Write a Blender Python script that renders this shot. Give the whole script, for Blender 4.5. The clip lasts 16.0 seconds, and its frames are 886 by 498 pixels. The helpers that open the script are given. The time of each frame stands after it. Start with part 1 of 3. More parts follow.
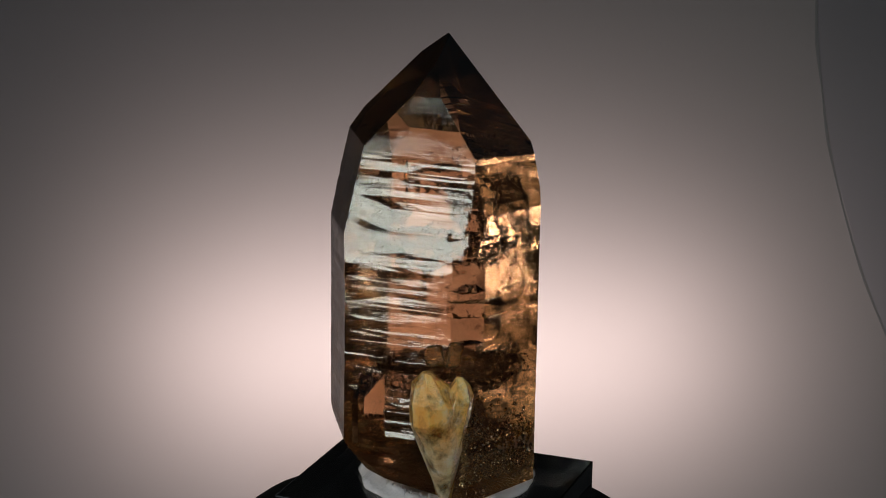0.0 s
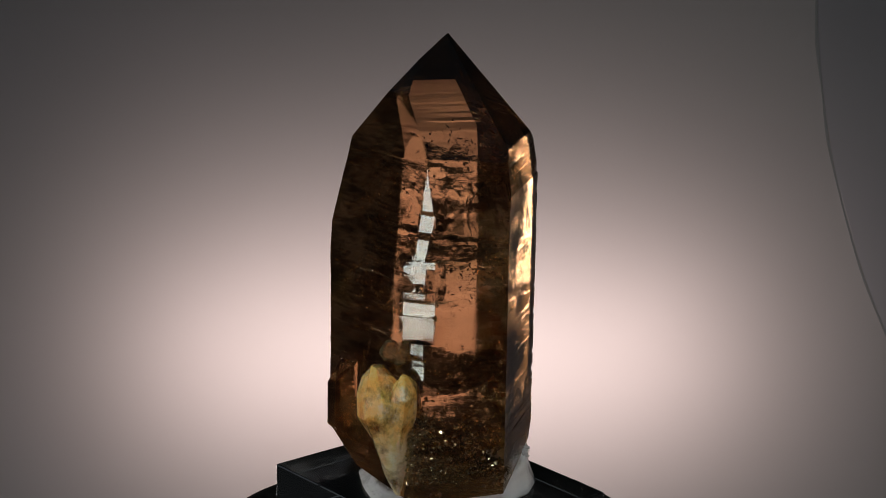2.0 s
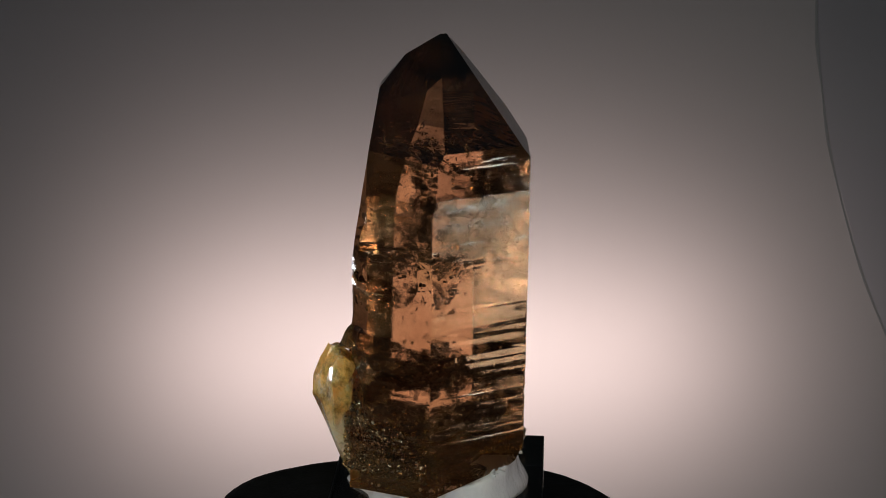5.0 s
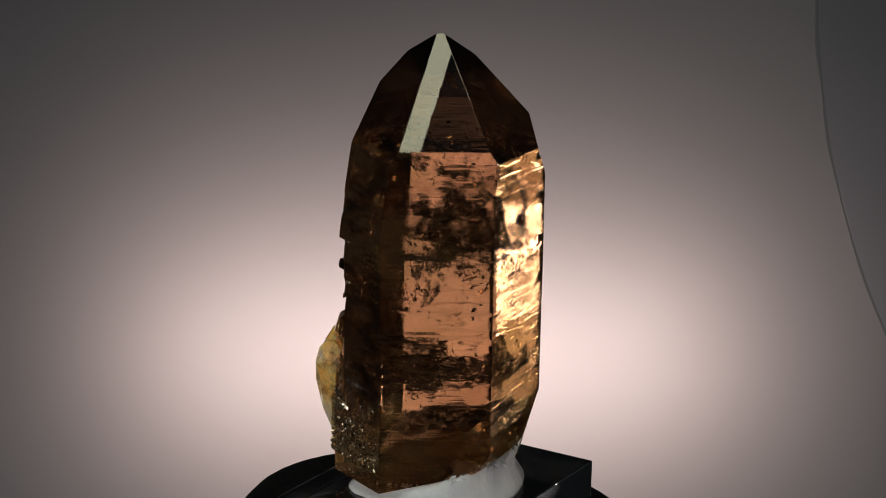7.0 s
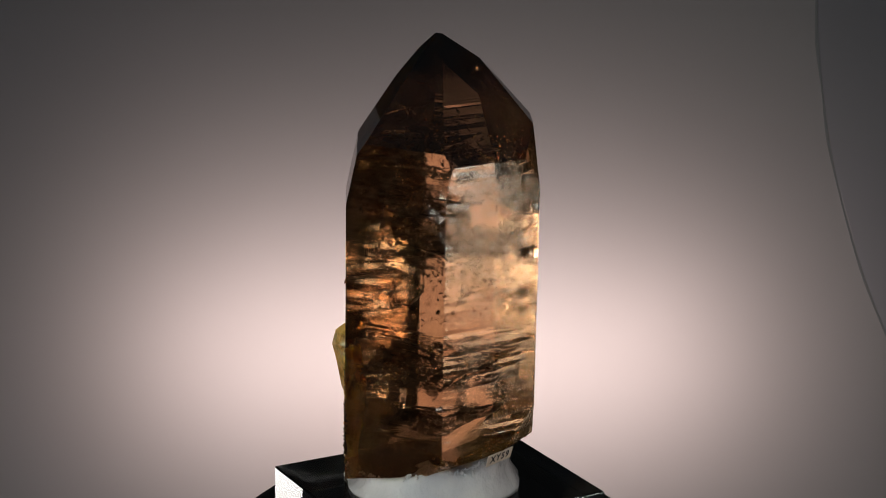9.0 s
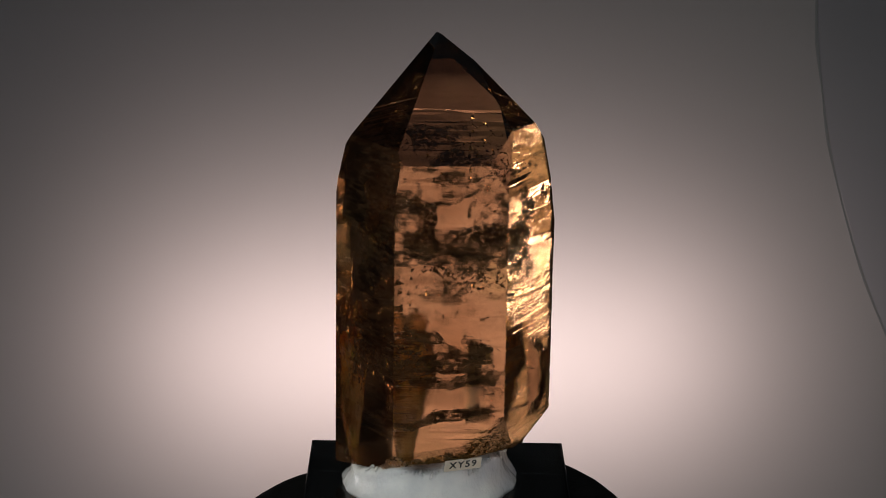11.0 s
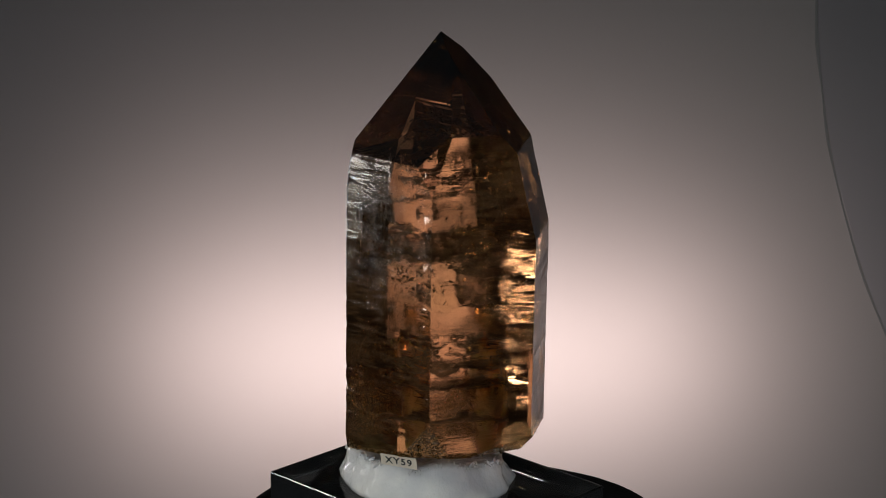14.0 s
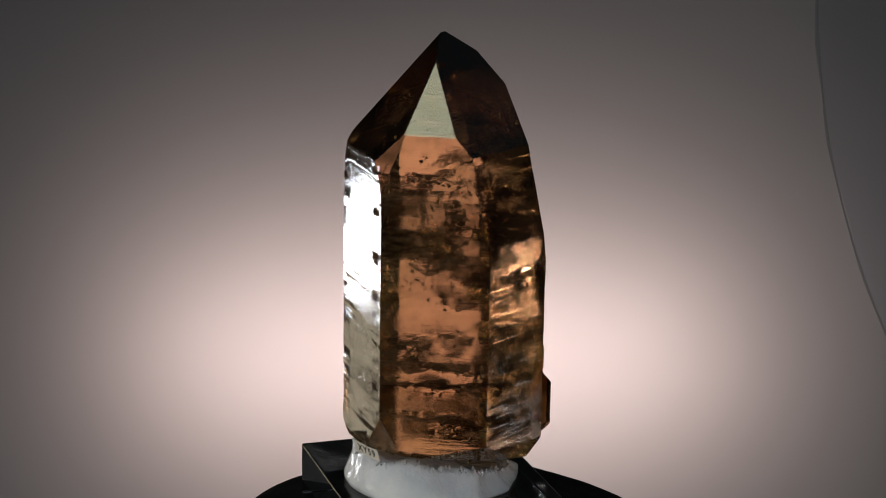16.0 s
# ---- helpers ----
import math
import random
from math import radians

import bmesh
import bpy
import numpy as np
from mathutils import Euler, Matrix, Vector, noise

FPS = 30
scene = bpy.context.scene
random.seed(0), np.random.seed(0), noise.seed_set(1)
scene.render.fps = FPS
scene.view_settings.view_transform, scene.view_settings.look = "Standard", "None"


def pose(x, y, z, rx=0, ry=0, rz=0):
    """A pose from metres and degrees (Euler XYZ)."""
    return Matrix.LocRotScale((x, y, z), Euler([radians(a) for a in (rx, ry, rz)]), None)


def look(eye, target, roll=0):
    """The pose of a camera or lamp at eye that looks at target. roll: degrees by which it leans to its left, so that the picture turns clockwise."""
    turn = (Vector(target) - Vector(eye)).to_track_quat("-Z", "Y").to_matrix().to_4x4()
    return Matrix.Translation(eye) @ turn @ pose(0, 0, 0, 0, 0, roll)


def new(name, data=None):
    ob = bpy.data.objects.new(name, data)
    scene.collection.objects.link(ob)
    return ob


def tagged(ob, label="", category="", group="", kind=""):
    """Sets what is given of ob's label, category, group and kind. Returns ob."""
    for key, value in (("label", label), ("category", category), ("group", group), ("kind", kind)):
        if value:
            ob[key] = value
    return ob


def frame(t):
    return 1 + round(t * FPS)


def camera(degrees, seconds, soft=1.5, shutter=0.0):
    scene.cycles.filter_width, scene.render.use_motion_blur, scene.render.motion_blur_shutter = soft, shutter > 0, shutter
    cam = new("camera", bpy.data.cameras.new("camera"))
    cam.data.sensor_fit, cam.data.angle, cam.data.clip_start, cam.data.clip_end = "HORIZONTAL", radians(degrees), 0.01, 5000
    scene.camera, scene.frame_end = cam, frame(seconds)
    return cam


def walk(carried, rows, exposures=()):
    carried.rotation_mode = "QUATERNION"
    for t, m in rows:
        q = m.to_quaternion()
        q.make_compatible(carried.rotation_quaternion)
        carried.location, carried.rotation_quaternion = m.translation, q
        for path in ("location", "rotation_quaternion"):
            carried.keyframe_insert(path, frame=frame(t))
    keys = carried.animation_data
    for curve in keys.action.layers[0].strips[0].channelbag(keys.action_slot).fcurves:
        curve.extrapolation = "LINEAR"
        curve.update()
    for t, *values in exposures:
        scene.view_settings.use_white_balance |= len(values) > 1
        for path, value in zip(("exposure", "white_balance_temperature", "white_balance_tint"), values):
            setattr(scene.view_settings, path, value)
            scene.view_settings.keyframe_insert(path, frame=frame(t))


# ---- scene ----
# ---- camera and walk ----
U = 0.035                      # half diagonal of the acrylic block, in metres
SPIN = 14.463                  # degrees a second, clockwise from above
FLOOR = -0.33 * U              # top of the turntable platter
cam = camera(23.0, 16.0, soft=0.8)
EYE = (-0.01345 * -U, -12.1366 * U, 4.8668 * U)
CAM = pose(*EYE, 90 - 15.8425, 0, 0) @ pose(0, 0, 0, 0, 0, 0.9205)
walk(cam, [(0.0, CAM), (16.0, CAM)])

# ---- world and lights ----
world = bpy.data.worlds.new("dim_room")
scene.world = world
world.use_nodes = True
world.node_tree.nodes["Background"].inputs[0].default_value = (0.82, 0.92, 1.0, 1)
world.node_tree.nodes["Background"].inputs[1].default_value = 0.045


def area_lamp(name, eye, target, size_x, size_y, watts, colour, spread=180):
    """A softbox; spread: the angle that its grid lets out."""
    data = bpy.data.lights.new(name, "AREA")
    data.shape, data.size, data.size_y, data.energy, data.color = "RECTANGLE", size_x, size_y, watts, colour
    data.spread = radians(spread)
    ob = new(name, data)
    ob.matrix_world = look(eye, target)
    return ob


def round_about(az, away, z):
    return (away * math.cos(radians(az)), away * math.sin(radians(az)), z)


MID = (0, 0, 1.3 * U)
area_lamp("top_softbox", (-0.044, -0.140, 0.35), (0, 0, 2.2 * U), 0.115, 0.11, 0.040, (1.0, 0.98, 0.68), 70)
area_lamp("front_softbox", round_about(230, 0.34, 0.028), (0, 0, 1.7 * U), 0.070, 0.105, 0.024, (0.95, 1.0, 0.90), 60)
area_lamp("left_lamp", round_about(187, 0.34, 0.028), MID, 0.048, 0.075, 0.016, (1.0, 0.93, 0.86), 60)
area_lamp("right_lamp", round_about(-24, 0.34, -0.045), MID, 0.075, 0.050, 0.0085, (1.0, 0.62, 0.36), 60)
area_lamp("right_softbox", round_about(-29, 0.34, 0.015), (0, 0, 1.7 * U), 0.060, 0.032, 0.0058, (0.93, 1.0, 0.90), 60)
area_lamp("rim_light", round_about(135.1, 0.30, -0.026), MID, 0.032, 0.032, 0.0085, (0.96, 0.97, 1.0), 60)
# dim gold source added for the lit surroundings below the first one
area_lamp("rim_light", round_about(135.2, 0.30, -0.069), MID, 0.036, 0.054, 0.0008, (1.0, 0.86, 0.62), 60)
area_lamp("low_lamp", round_about(143, 0.26, -0.111), (0, 0, -0.036), 0.060, 0.038, 0.0016, (1.0, 0.96, 0.92), 24)
area_lamp("low_lamp", round_about(19, 0.26, -0.111), (0, 0, -0.036), 0.075, 0.040, 0.0034, (1.0, 0.96, 0.92), 24)
# unseen cool fill, added to brighten the lower part of the sheet
area_lamp("backdrop_fill", (0.10, -0.95, 0.62), (-0.06, 0.290, -0.240), 0.07, 0.07, 0.074, (0.75, 0.88, 1.0), 40)

# the strip lamp behind the backdrop sheet
VIEW = CAM.to_3x3()
BACK = Vector(EYE) + VIEW @ Vector((0, 0, -0.80))          # middle of the sheet
GLOW = BACK + VIEW @ Vector((-0.003, -0.038, 0))
strip = area_lamp("backdrop_lamp", (0, 0, 1), (0, 0, 0), 0.196, 0.02, 0.170, (1.0, 0.772, 0.722))
strip.matrix_world = Matrix.Translation(GLOW + VIEW @ Vector((0, 0, -0.058))) @ VIEW.to_4x4() @ pose(0, 0, 0, 180, 0, 0)


# ---- materials ----
def material(name):
    m = bpy.data.materials.new(name)
    m.use_nodes = True
    t = m.node_tree
    return m, t, t.nodes["Principled BSDF"]


def node(t, kind, **inputs):
    n = t.nodes.new(kind)
    for key, value in inputs.items():
        n.inputs[key.replace("_", " ")].default_value = value
    return n


def coords(t, scale=(1, 1, 1), turn=(0, 0, 0)):
    c = t.nodes.new("ShaderNodeTexCoord")
    mp = t.nodes.new("ShaderNodeMapping")
    mp.inputs["Scale"].default_value = scale
    mp.inputs["Rotation"].default_value = [radians(a) for a in turn]
    t.links.new(c.outputs["Object"], mp.inputs["Vector"])
    return mp.outputs[0]


def noise_tex(t, vec, scale, detail=4, rough=0.55):
    n = node(t, "ShaderNodeTexNoise", Scale=scale, Detail=detail, Roughness=rough)
    t.links.new(vec, n.inputs["Vector"])
    return n.outputs["Fac"]


def ramp(t, fac, *stops):
    r = t.nodes.new("ShaderNodeValToRGB")
    while len(r.color_ramp.elements) < len(stops):
        r.color_ramp.elements.new(0.5)
    for e, (p, c) in zip(r.color_ramp.elements, stops):
        e.position, e.color = p, (*c, 1) if len(c) == 3 else c
    t.links.new(fac, r.inputs[0])
    return r.outputs[0]


def bump(t, height, strength, distance, before=None):
    b = node(t, "ShaderNodeBump", Strength=strength, Distance=distance)
    t.links.new(height, b.inputs["Height"])
    if before:
        t.links.new(before, b.inputs["Normal"])
    return b.outputs[0]


def smoky_quartz(name, colour_a, colour_b, haze=0.0, rough=0.0, striae=0.25, wave=0.12, grain=0.0, grain_scale=1300.0, glitter=0.0, etch=0.0):
    """Clear brown quartz: tint in clouds, horizontal growth lines, slow waves, and a grain where it is broken."""
    m, t, p = material(name)
    level_streaks = noise_tex(t, coords(t, (0.35, 0.35, 2.2), (3, 2, 0)), 650, 6, 0.72)
    # haze: a diffuse share standing in for light scattered inside the quartz
    if haze:
        film = noise_tex(t, coords(t, (1, 1, 1.5)), 70, 4, 0.6)
        both = node(t, "ShaderNodeMath")
        t.links.new(level_streaks, both.inputs[0])
        t.links.new(film, both.inputs[1])
        shift = node(t, "ShaderNodeMath")
        shift.operation, shift.inputs[1].default_value = "SUBTRACT", 0.05
        t.links.new(both.outputs[0], shift.inputs[0])
        t.links.new(ramp(t, shift.outputs[0], (0.86, (1 - 0.25 * haze,) * 3), (0.98, (1 - haze,) * 3), (1.0, (1 - 1.6 * haze,) * 3)), p.inputs["Transmission Weight"])
    else:
        p.inputs["Transmission Weight"].default_value = 1
    p.inputs["IOR"].default_value = 1.545
    cloud = noise_tex(t, coords(t), 45, 3)
    tone = ramp(t, cloud, (0.34, colour_a), (0.55, colour_b), (0.70, (0.50, 0.30, 0.11)))
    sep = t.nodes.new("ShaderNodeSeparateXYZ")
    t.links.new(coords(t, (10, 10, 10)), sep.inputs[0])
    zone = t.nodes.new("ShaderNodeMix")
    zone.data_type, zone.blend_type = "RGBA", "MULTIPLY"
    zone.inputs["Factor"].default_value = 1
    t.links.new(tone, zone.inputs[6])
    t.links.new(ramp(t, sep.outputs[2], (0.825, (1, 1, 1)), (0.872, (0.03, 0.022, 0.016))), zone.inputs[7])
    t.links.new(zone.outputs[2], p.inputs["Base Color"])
    lines = noise_tex(t, coords(t, (60, 60, 1700), (2, 1, 0)), 1.0, 5, 0.65)
    patch = noise_tex(t, coords(t, (0.6, 0.6, 2.4)), 60, 3)
    gate = ramp(t, patch, (0.42, (0, 0, 0)), (0.58, (1, 1, 1)))
    mul = node(t, "ShaderNodeMath")
    mul.operation = "MULTIPLY"
    t.links.new(lines, mul.inputs[0])
    t.links.new(gate, mul.inputs[1])
    n = bump(t, mul.outputs[0], striae, 0.0002) if striae else None
    if wave:
        n = bump(t, noise_tex(t, coords(t), 90, 2), wave, 0.0008, n)
    if glitter:
        v = node(t, "ShaderNodeTexVoronoi", Scale=2200.0)
        t.links.new(coords(t, (1, 1, 0.7)), v.inputs["Vector"])
        isle = ramp(t, noise_tex(t, coords(t, (0.5, 0.5, 2.4)), 75, 5, 0.6), (0.56, (0, 0, 0)), (0.62, (1, 1, 1)))
        both = node(t, "ShaderNodeMath")
        both.operation = "MULTIPLY"
        t.links.new(v.outputs["Distance"], both.inputs[0])
        t.links.new(isle, both.inputs[1])
        n = bump(t, both.outputs[0], glitter, 0.0002, n)
    if grain:
        v = node(t, "ShaderNodeTexVoronoi", Scale=grain_scale)
        t.links.new(coords(t, (1, 1, 1.2), (11, 23, 0)), v.inputs["Vector"])
        n = bump(t, v.outputs["Distance"], grain, 0.45 / grain_scale, n)
    if n:
        t.links.new(n, p.inputs["Normal"])
    if glitter:
        # an etched skin that glitters in level streaks
        streak = noise_tex(t, coords(t, (0.4, 0.4, 2.0)), 800, 6, 0.75)
        t.links.new(ramp(t, streak, (0.50, (0,) * 3), (0.55, (0.45,) * 3)), p.inputs["Coat Weight"])
        p.inputs["Coat Roughness"].default_value = 0.16
        p.inputs["Coat IOR"].default_value = 1.8
        t.links.new(bump(t, noise_tex(t, coords(t, (0.5, 0.5, 1.4)), 2600, 3, 0.7), 0.4, 0.0003), p.inputs["Coat Normal"])
    if etch:
        t.links.new(ramp(t, level_streaks, (0.50, (0.0,) * 3), (0.62, (etch,) * 3)), p.inputs["Roughness"])
    else:
        t.links.new(ramp(t, patch, (0.5, (rough,) * 3), (0.75, (rough * 1.8,) * 3)), p.inputs["Roughness"])
    return m


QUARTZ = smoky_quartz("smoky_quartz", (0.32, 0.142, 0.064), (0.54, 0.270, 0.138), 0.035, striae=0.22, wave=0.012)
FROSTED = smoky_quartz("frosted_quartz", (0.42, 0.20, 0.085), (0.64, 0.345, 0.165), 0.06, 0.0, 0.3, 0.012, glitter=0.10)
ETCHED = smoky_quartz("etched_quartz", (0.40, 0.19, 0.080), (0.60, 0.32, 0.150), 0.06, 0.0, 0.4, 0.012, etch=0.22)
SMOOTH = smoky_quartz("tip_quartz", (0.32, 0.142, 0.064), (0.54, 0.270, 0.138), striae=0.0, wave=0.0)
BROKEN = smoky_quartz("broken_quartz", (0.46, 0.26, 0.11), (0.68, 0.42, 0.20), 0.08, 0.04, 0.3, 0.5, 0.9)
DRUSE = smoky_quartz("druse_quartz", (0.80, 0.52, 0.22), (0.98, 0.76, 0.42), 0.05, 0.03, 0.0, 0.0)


def citrine():
    """Cloudy yellow quartz, clearer and deeper in colour above, whitish and rough below."""
    m, t, p = material("pale_yellow_quartz")
    t.links.new(ramp(t, noise_tex(t, coords(t, (1, 1, 0.8), (10, 30, 0)), 230, 5, 0.65), (0.36, (0.88,) * 3), (0.54, (0.14,) * 3)), p.inputs["Transmission Weight"])
    p.inputs["Subsurface Weight"].default_value = 0.7
    p.inputs["Subsurface Radius"].default_value = (0.0030, 0.0020, 0.0008)
    p.inputs["Subsurface Scale"].default_value = 1.0
    p.inputs["IOR"].default_value = 1.545
    c = ramp(t, noise_tex(t, coords(t, (1, 1, 0.7)), 190, 6, 0.65), (0.30, (0.66, 0.26, 0.08)), (0.42, (1.0, 0.50, 0.13)), (0.55, (1.0, 0.61, 0.22)), (0.68, (1.0, 0.82, 0.60)))
    pale = ramp(t, noise_tex(t, coords(t), 330, 6, 0.7), (0.3, (0.72, 0.45, 0.22)), (0.55, (0.98, 0.76, 0.48)), (0.72, (1.0, 0.92, 0.78)))
    sep = t.nodes.new("ShaderNodeSeparateXYZ")
    t.links.new(coords(t, (30, 30, 30)), sep.inputs[0])
    wavy = node(t, "ShaderNodeMath")
    wavy.operation = "MULTIPLY_ADD"
    t.links.new(noise_tex(t, coords(t), 140, 3), wavy.inputs[0])
    wavy.inputs[1].default_value = 0.35
    t.links.new(sep.outputs[2], wavy.inputs[2])
    upper = ramp(t, wavy.outputs[0], (0.60, (0, 0, 0)), (0.78, (1, 1, 1)))
    blend = t.nodes.new("ShaderNodeMix")
    blend.data_type = "RGBA"
    t.links.new(upper, blend.inputs["Factor"])
    t.links.new(pale, blend.inputs[6])
    t.links.new(c, blend.inputs[7])
    t.links.new(blend.outputs[2], p.inputs["Base Color"])
    t.links.new(ramp(t, upper, (0.0, (0.22,) * 3), (1.0, (0.05,) * 3)), p.inputs["Roughness"])
    p.inputs["Coat Weight"].default_value = 1.0
    p.inputs["Coat Roughness"].default_value = 0.04
    grain = ramp(t, upper, (0.0, (1,) * 3), (1.0, (0.12,) * 3))
    rough = node(t, "ShaderNodeMath")
    rough.operation = "MULTIPLY"
    t.links.new(noise_tex(t, coords(t), 900, 6, 0.7), rough.inputs[0])
    t.links.new(grain, rough.inputs[1])
    n = bump(t, noise_tex(t, coords(t), 330, 5, 0.6), 0.45, 0.0012)
    t.links.new(bump(t, rough.outputs[0], 0.7, 0.0008, n), p.inputs["Normal"])
    return m


CITRINE = citrine()


def clear_acrylic():
    m, t, p = material("clear_acrylic")
    p.inputs["Base Color"].default_value = (0.94, 0.96, 0.96, 1)
    p.inputs["Transmission Weight"].default_value = 1
    p.inputs["IOR"].default_value = 1.49
    t.links.new(ramp(t, noise_tex(t, coords(t), 400, 5), (0.55, (0.0,) * 3), (0.8, (0.06,) * 3)), p.inputs["Roughness"])
    return m


ACRYLIC = clear_acrylic()


def putty():
    m, t, p = material("white_wax")
    t.links.new(ramp(t, noise_tex(t, coords(t), 180, 3), (0.3, (0.74, 0.74, 0.79)), (0.7, (0.86, 0.85, 0.88))), p.inputs["Base Color"])
    p.inputs["Roughness"].default_value = 0.10
    p.inputs["Subsurface Weight"].default_value = 0.6
    p.inputs["Subsurface Radius"].default_value = (0.004, 0.004, 0.004)
    p.inputs["Subsurface Scale"].default_value = 1.0
    n = bump(t, noise_tex(t, coords(t, (1, 1, 0.5)), 150, 3), 0.2, 0.0012)
    n = bump(t, noise_tex(t, coords(t, (1, 1, 0.7), (20, 8, 0)), 520, 3, 0.6), 0.5, 0.0008, n)
    t.links.new(n, p.inputs["Normal"])
    return m


WAX = putty()


def dull(name, dark, light, scale, rough, relief=0.3, depth=0.0003):
    m, t, p = material(name)
    t.links.new(ramp(t, noise_tex(t, coords(t), scale, 5), (0.3, dark), (0.7, light)), p.inputs["Base Color"])
    p.inputs["Roughness"].default_value = rough
    t.links.new(bump(t, noise_tex(t, coords(t), scale * 4, 4), relief, depth), p.inputs["Normal"])
    return m


FELT = dull("black_felt", (0.003, 0.003, 0.0035), (0.008, 0.008, 0.009), 300, 0.95, 0.6)
CASE = dull("black_plastic", (0.012, 0.012, 0.013), (0.02, 0.02, 0.022), 200, 0.5)
TABLE = dull("dark_table_top", (0.02, 0.018, 0.017), (0.035, 0.032, 0.03), 30, 0.6)
# grey of the added surround, raised to lighten the dark quartz faces
SURROUND = dull("surround_grey", (0.24, 0.235, 0.23), (0.30, 0.295, 0.29), 8, 0.9)
FELT.node_tree.nodes["Principled BSDF"].inputs["Specular IOR Level"].default_value = 0.1
PAPER_TAG = dull("label_paper", (0.78, 0.68, 0.57), (0.90, 0.81, 0.70), 500, 0.8)
INK = dull("label_ink", (0.01, 0.01, 0.012), (0.02, 0.02, 0.024), 800, 0.7)


def backdrop_sheet(name, dark, light):
    """Thin white sheet that lets the lamp behind it glow through."""
    m, t, p = material(name)
    t.nodes.remove(p)
    cloud = noise_tex(t, coords(t), 9, 3, 0.4)
    c = ramp(t, cloud, (0.3, dark), (0.7, light))
    thru = t.nodes.new("ShaderNodeBsdfTranslucent")
    face = t.nodes.new("ShaderNodeBsdfDiffuse")
    mix = node(t, "ShaderNodeMixShader")
    mix.inputs[0].default_value = 0.55
    for s, i in ((face, 1), (thru, 2)):
        t.links.new(c, s.inputs["Color"])
        t.links.new(s.outputs[0], mix.inputs[i])
    t.links.new(mix.outputs[0], t.nodes["Material Output"].inputs["Surface"])
    return m


SHEET = backdrop_sheet("translucent_sheet", (0.77, 0.76, 0.76), (0.83, 0.82, 0.82))
# the sheet beyond the crease, with its dimmer, cooler light put into the colour
SHADED_SHEET = backdrop_sheet("shaded_sheet", (0.61, 0.62, 0.66), (0.66, 0.67, 0.71))
# darker copy of the sheet, for the shade along its crease
CREASE_SHADE = backdrop_sheet("crease_shade", (0.61, 0.61, 0.61), (0.67, 0.67, 0.67))


def veil_stuff(name, low, high):
    """Dark specks and healed cracks on a sheet inside the crystal; the rest of the sheet is clear."""
    m, t, p = material(name)
    p.inputs["Base Color"].default_value = (0.035, 0.018, 0.008, 1)
    p.inputs["Roughness"].default_value = 0.3
    clear = t.nodes.new("ShaderNodeBsdfTransparent")
    mix = node(t, "ShaderNodeMixShader")
    big = ramp(t, noise_tex(t, coords(t, (1, 1, 1.6)), 130, 4, 0.6), (low, (0,) * 3), (high, (1,) * 3))
    fine = ramp(t, noise_tex(t, coords(t, (0.7, 0.7, 1.7)), 1000, 6, 0.75), (0.40, (0.15,) * 3), (0.50, (1,) * 3))
    mul = node(t, "ShaderNodeMath")
    mul.operation = "MULTIPLY"
    t.links.new(big, mul.inputs[0])
    t.links.new(fine, mul.inputs[1])
    t.links.new(mul.outputs[0], mix.inputs[0])
    t.links.new(clear.outputs[0], mix.inputs[1])
    t.links.new(p.outputs[0], mix.inputs[2])
    t.links.new(mix.outputs[0], t.nodes["Material Output"].inputs["Surface"])
    return m


VEIL = veil_stuff("inclusion_veil", 0.44, 0.53)
DENSE_VEIL = veil_stuff("dense_inclusion_veil", 0.36, 0.46)


def crack_stuff():
    """An open crack: a thin air film that mirrors in patches and is clear elsewhere."""
    m, t, p = material("internal_crack")
    t.nodes.remove(p)
    gloss = node(t, "ShaderNodeBsdfGlossy", Roughness=0.08)
    gloss.inputs["Color"].default_value = (0.95, 0.82, 0.62, 1)
    t.links.new(bump(t, noise_tex(t, coords(t, (1, 1, 2.5)), 500, 4), 0.5, 0.0006), gloss.inputs["Normal"])
    clear = t.nodes.new("ShaderNodeBsdfTransparent")
    mix = node(t, "ShaderNodeMixShader")
    t.links.new(ramp(t, noise_tex(t, coords(t, (1, 1, 3)), 150, 5, 0.65), (0.50, (0,) * 3), (0.60, (0.75,) * 3)), mix.inputs[0])
    t.links.new(clear.outputs[0], mix.inputs[1])
    t.links.new(gloss.outputs[0], mix.inputs[2])
    t.links.new(mix.outputs[0], t.nodes["Material Output"].inputs["Surface"])
    return m


CRACK = crack_stuff()


def flake_stuff():
    m, t, p = material("crack_flake")
    p.inputs["Base Color"].default_value = (0.95, 0.80, 0.55, 1)
    p.inputs["Metallic"].default_value = 1
    t.links.new(ramp(t, noise_tex(t, coords(t), 900, 3), (0.3, (0.05,) * 3), (0.7, (0.30,) * 3)), p.inputs["Roughness"])
    return m


FLAKE = flake_stuff()
SPECK = dull("dark_speck", (0.008, 0.005, 0.003), (0.02, 0.012, 0.008), 900, 0.5)


# ---- helpers for meshes ----
def part(name, bm, mat, parent=None, label="", smooth=False):
    me = bpy.data.meshes.new(name)
    bm.normal_update()
    bm.to_mesh(me)
    bm.free()
    for m in (mat if isinstance(mat, (list, tuple)) else (mat,)):
        me.materials.append(m)
    if smooth:
        for f in me.polygons:
            f.use_smooth = True
    ob = new(name, me)
    ob.parent = parent
    return tagged(ob, label)


def box_bm(sx, sy, sz, bevel=0.0, at=(0, 0, 0)):
    bm = bmesh.new()
    bmesh.ops.create_cube(bm, size=1, matrix=Matrix.Translation(at) @ Matrix.Diagonal((sx, sy, sz, 1)))
    if bevel:
        bmesh.ops.bevel(bm, geom=bm.edges[:], offset=bevel, segments=2, affect="EDGES", profile=0.6)
    return bm


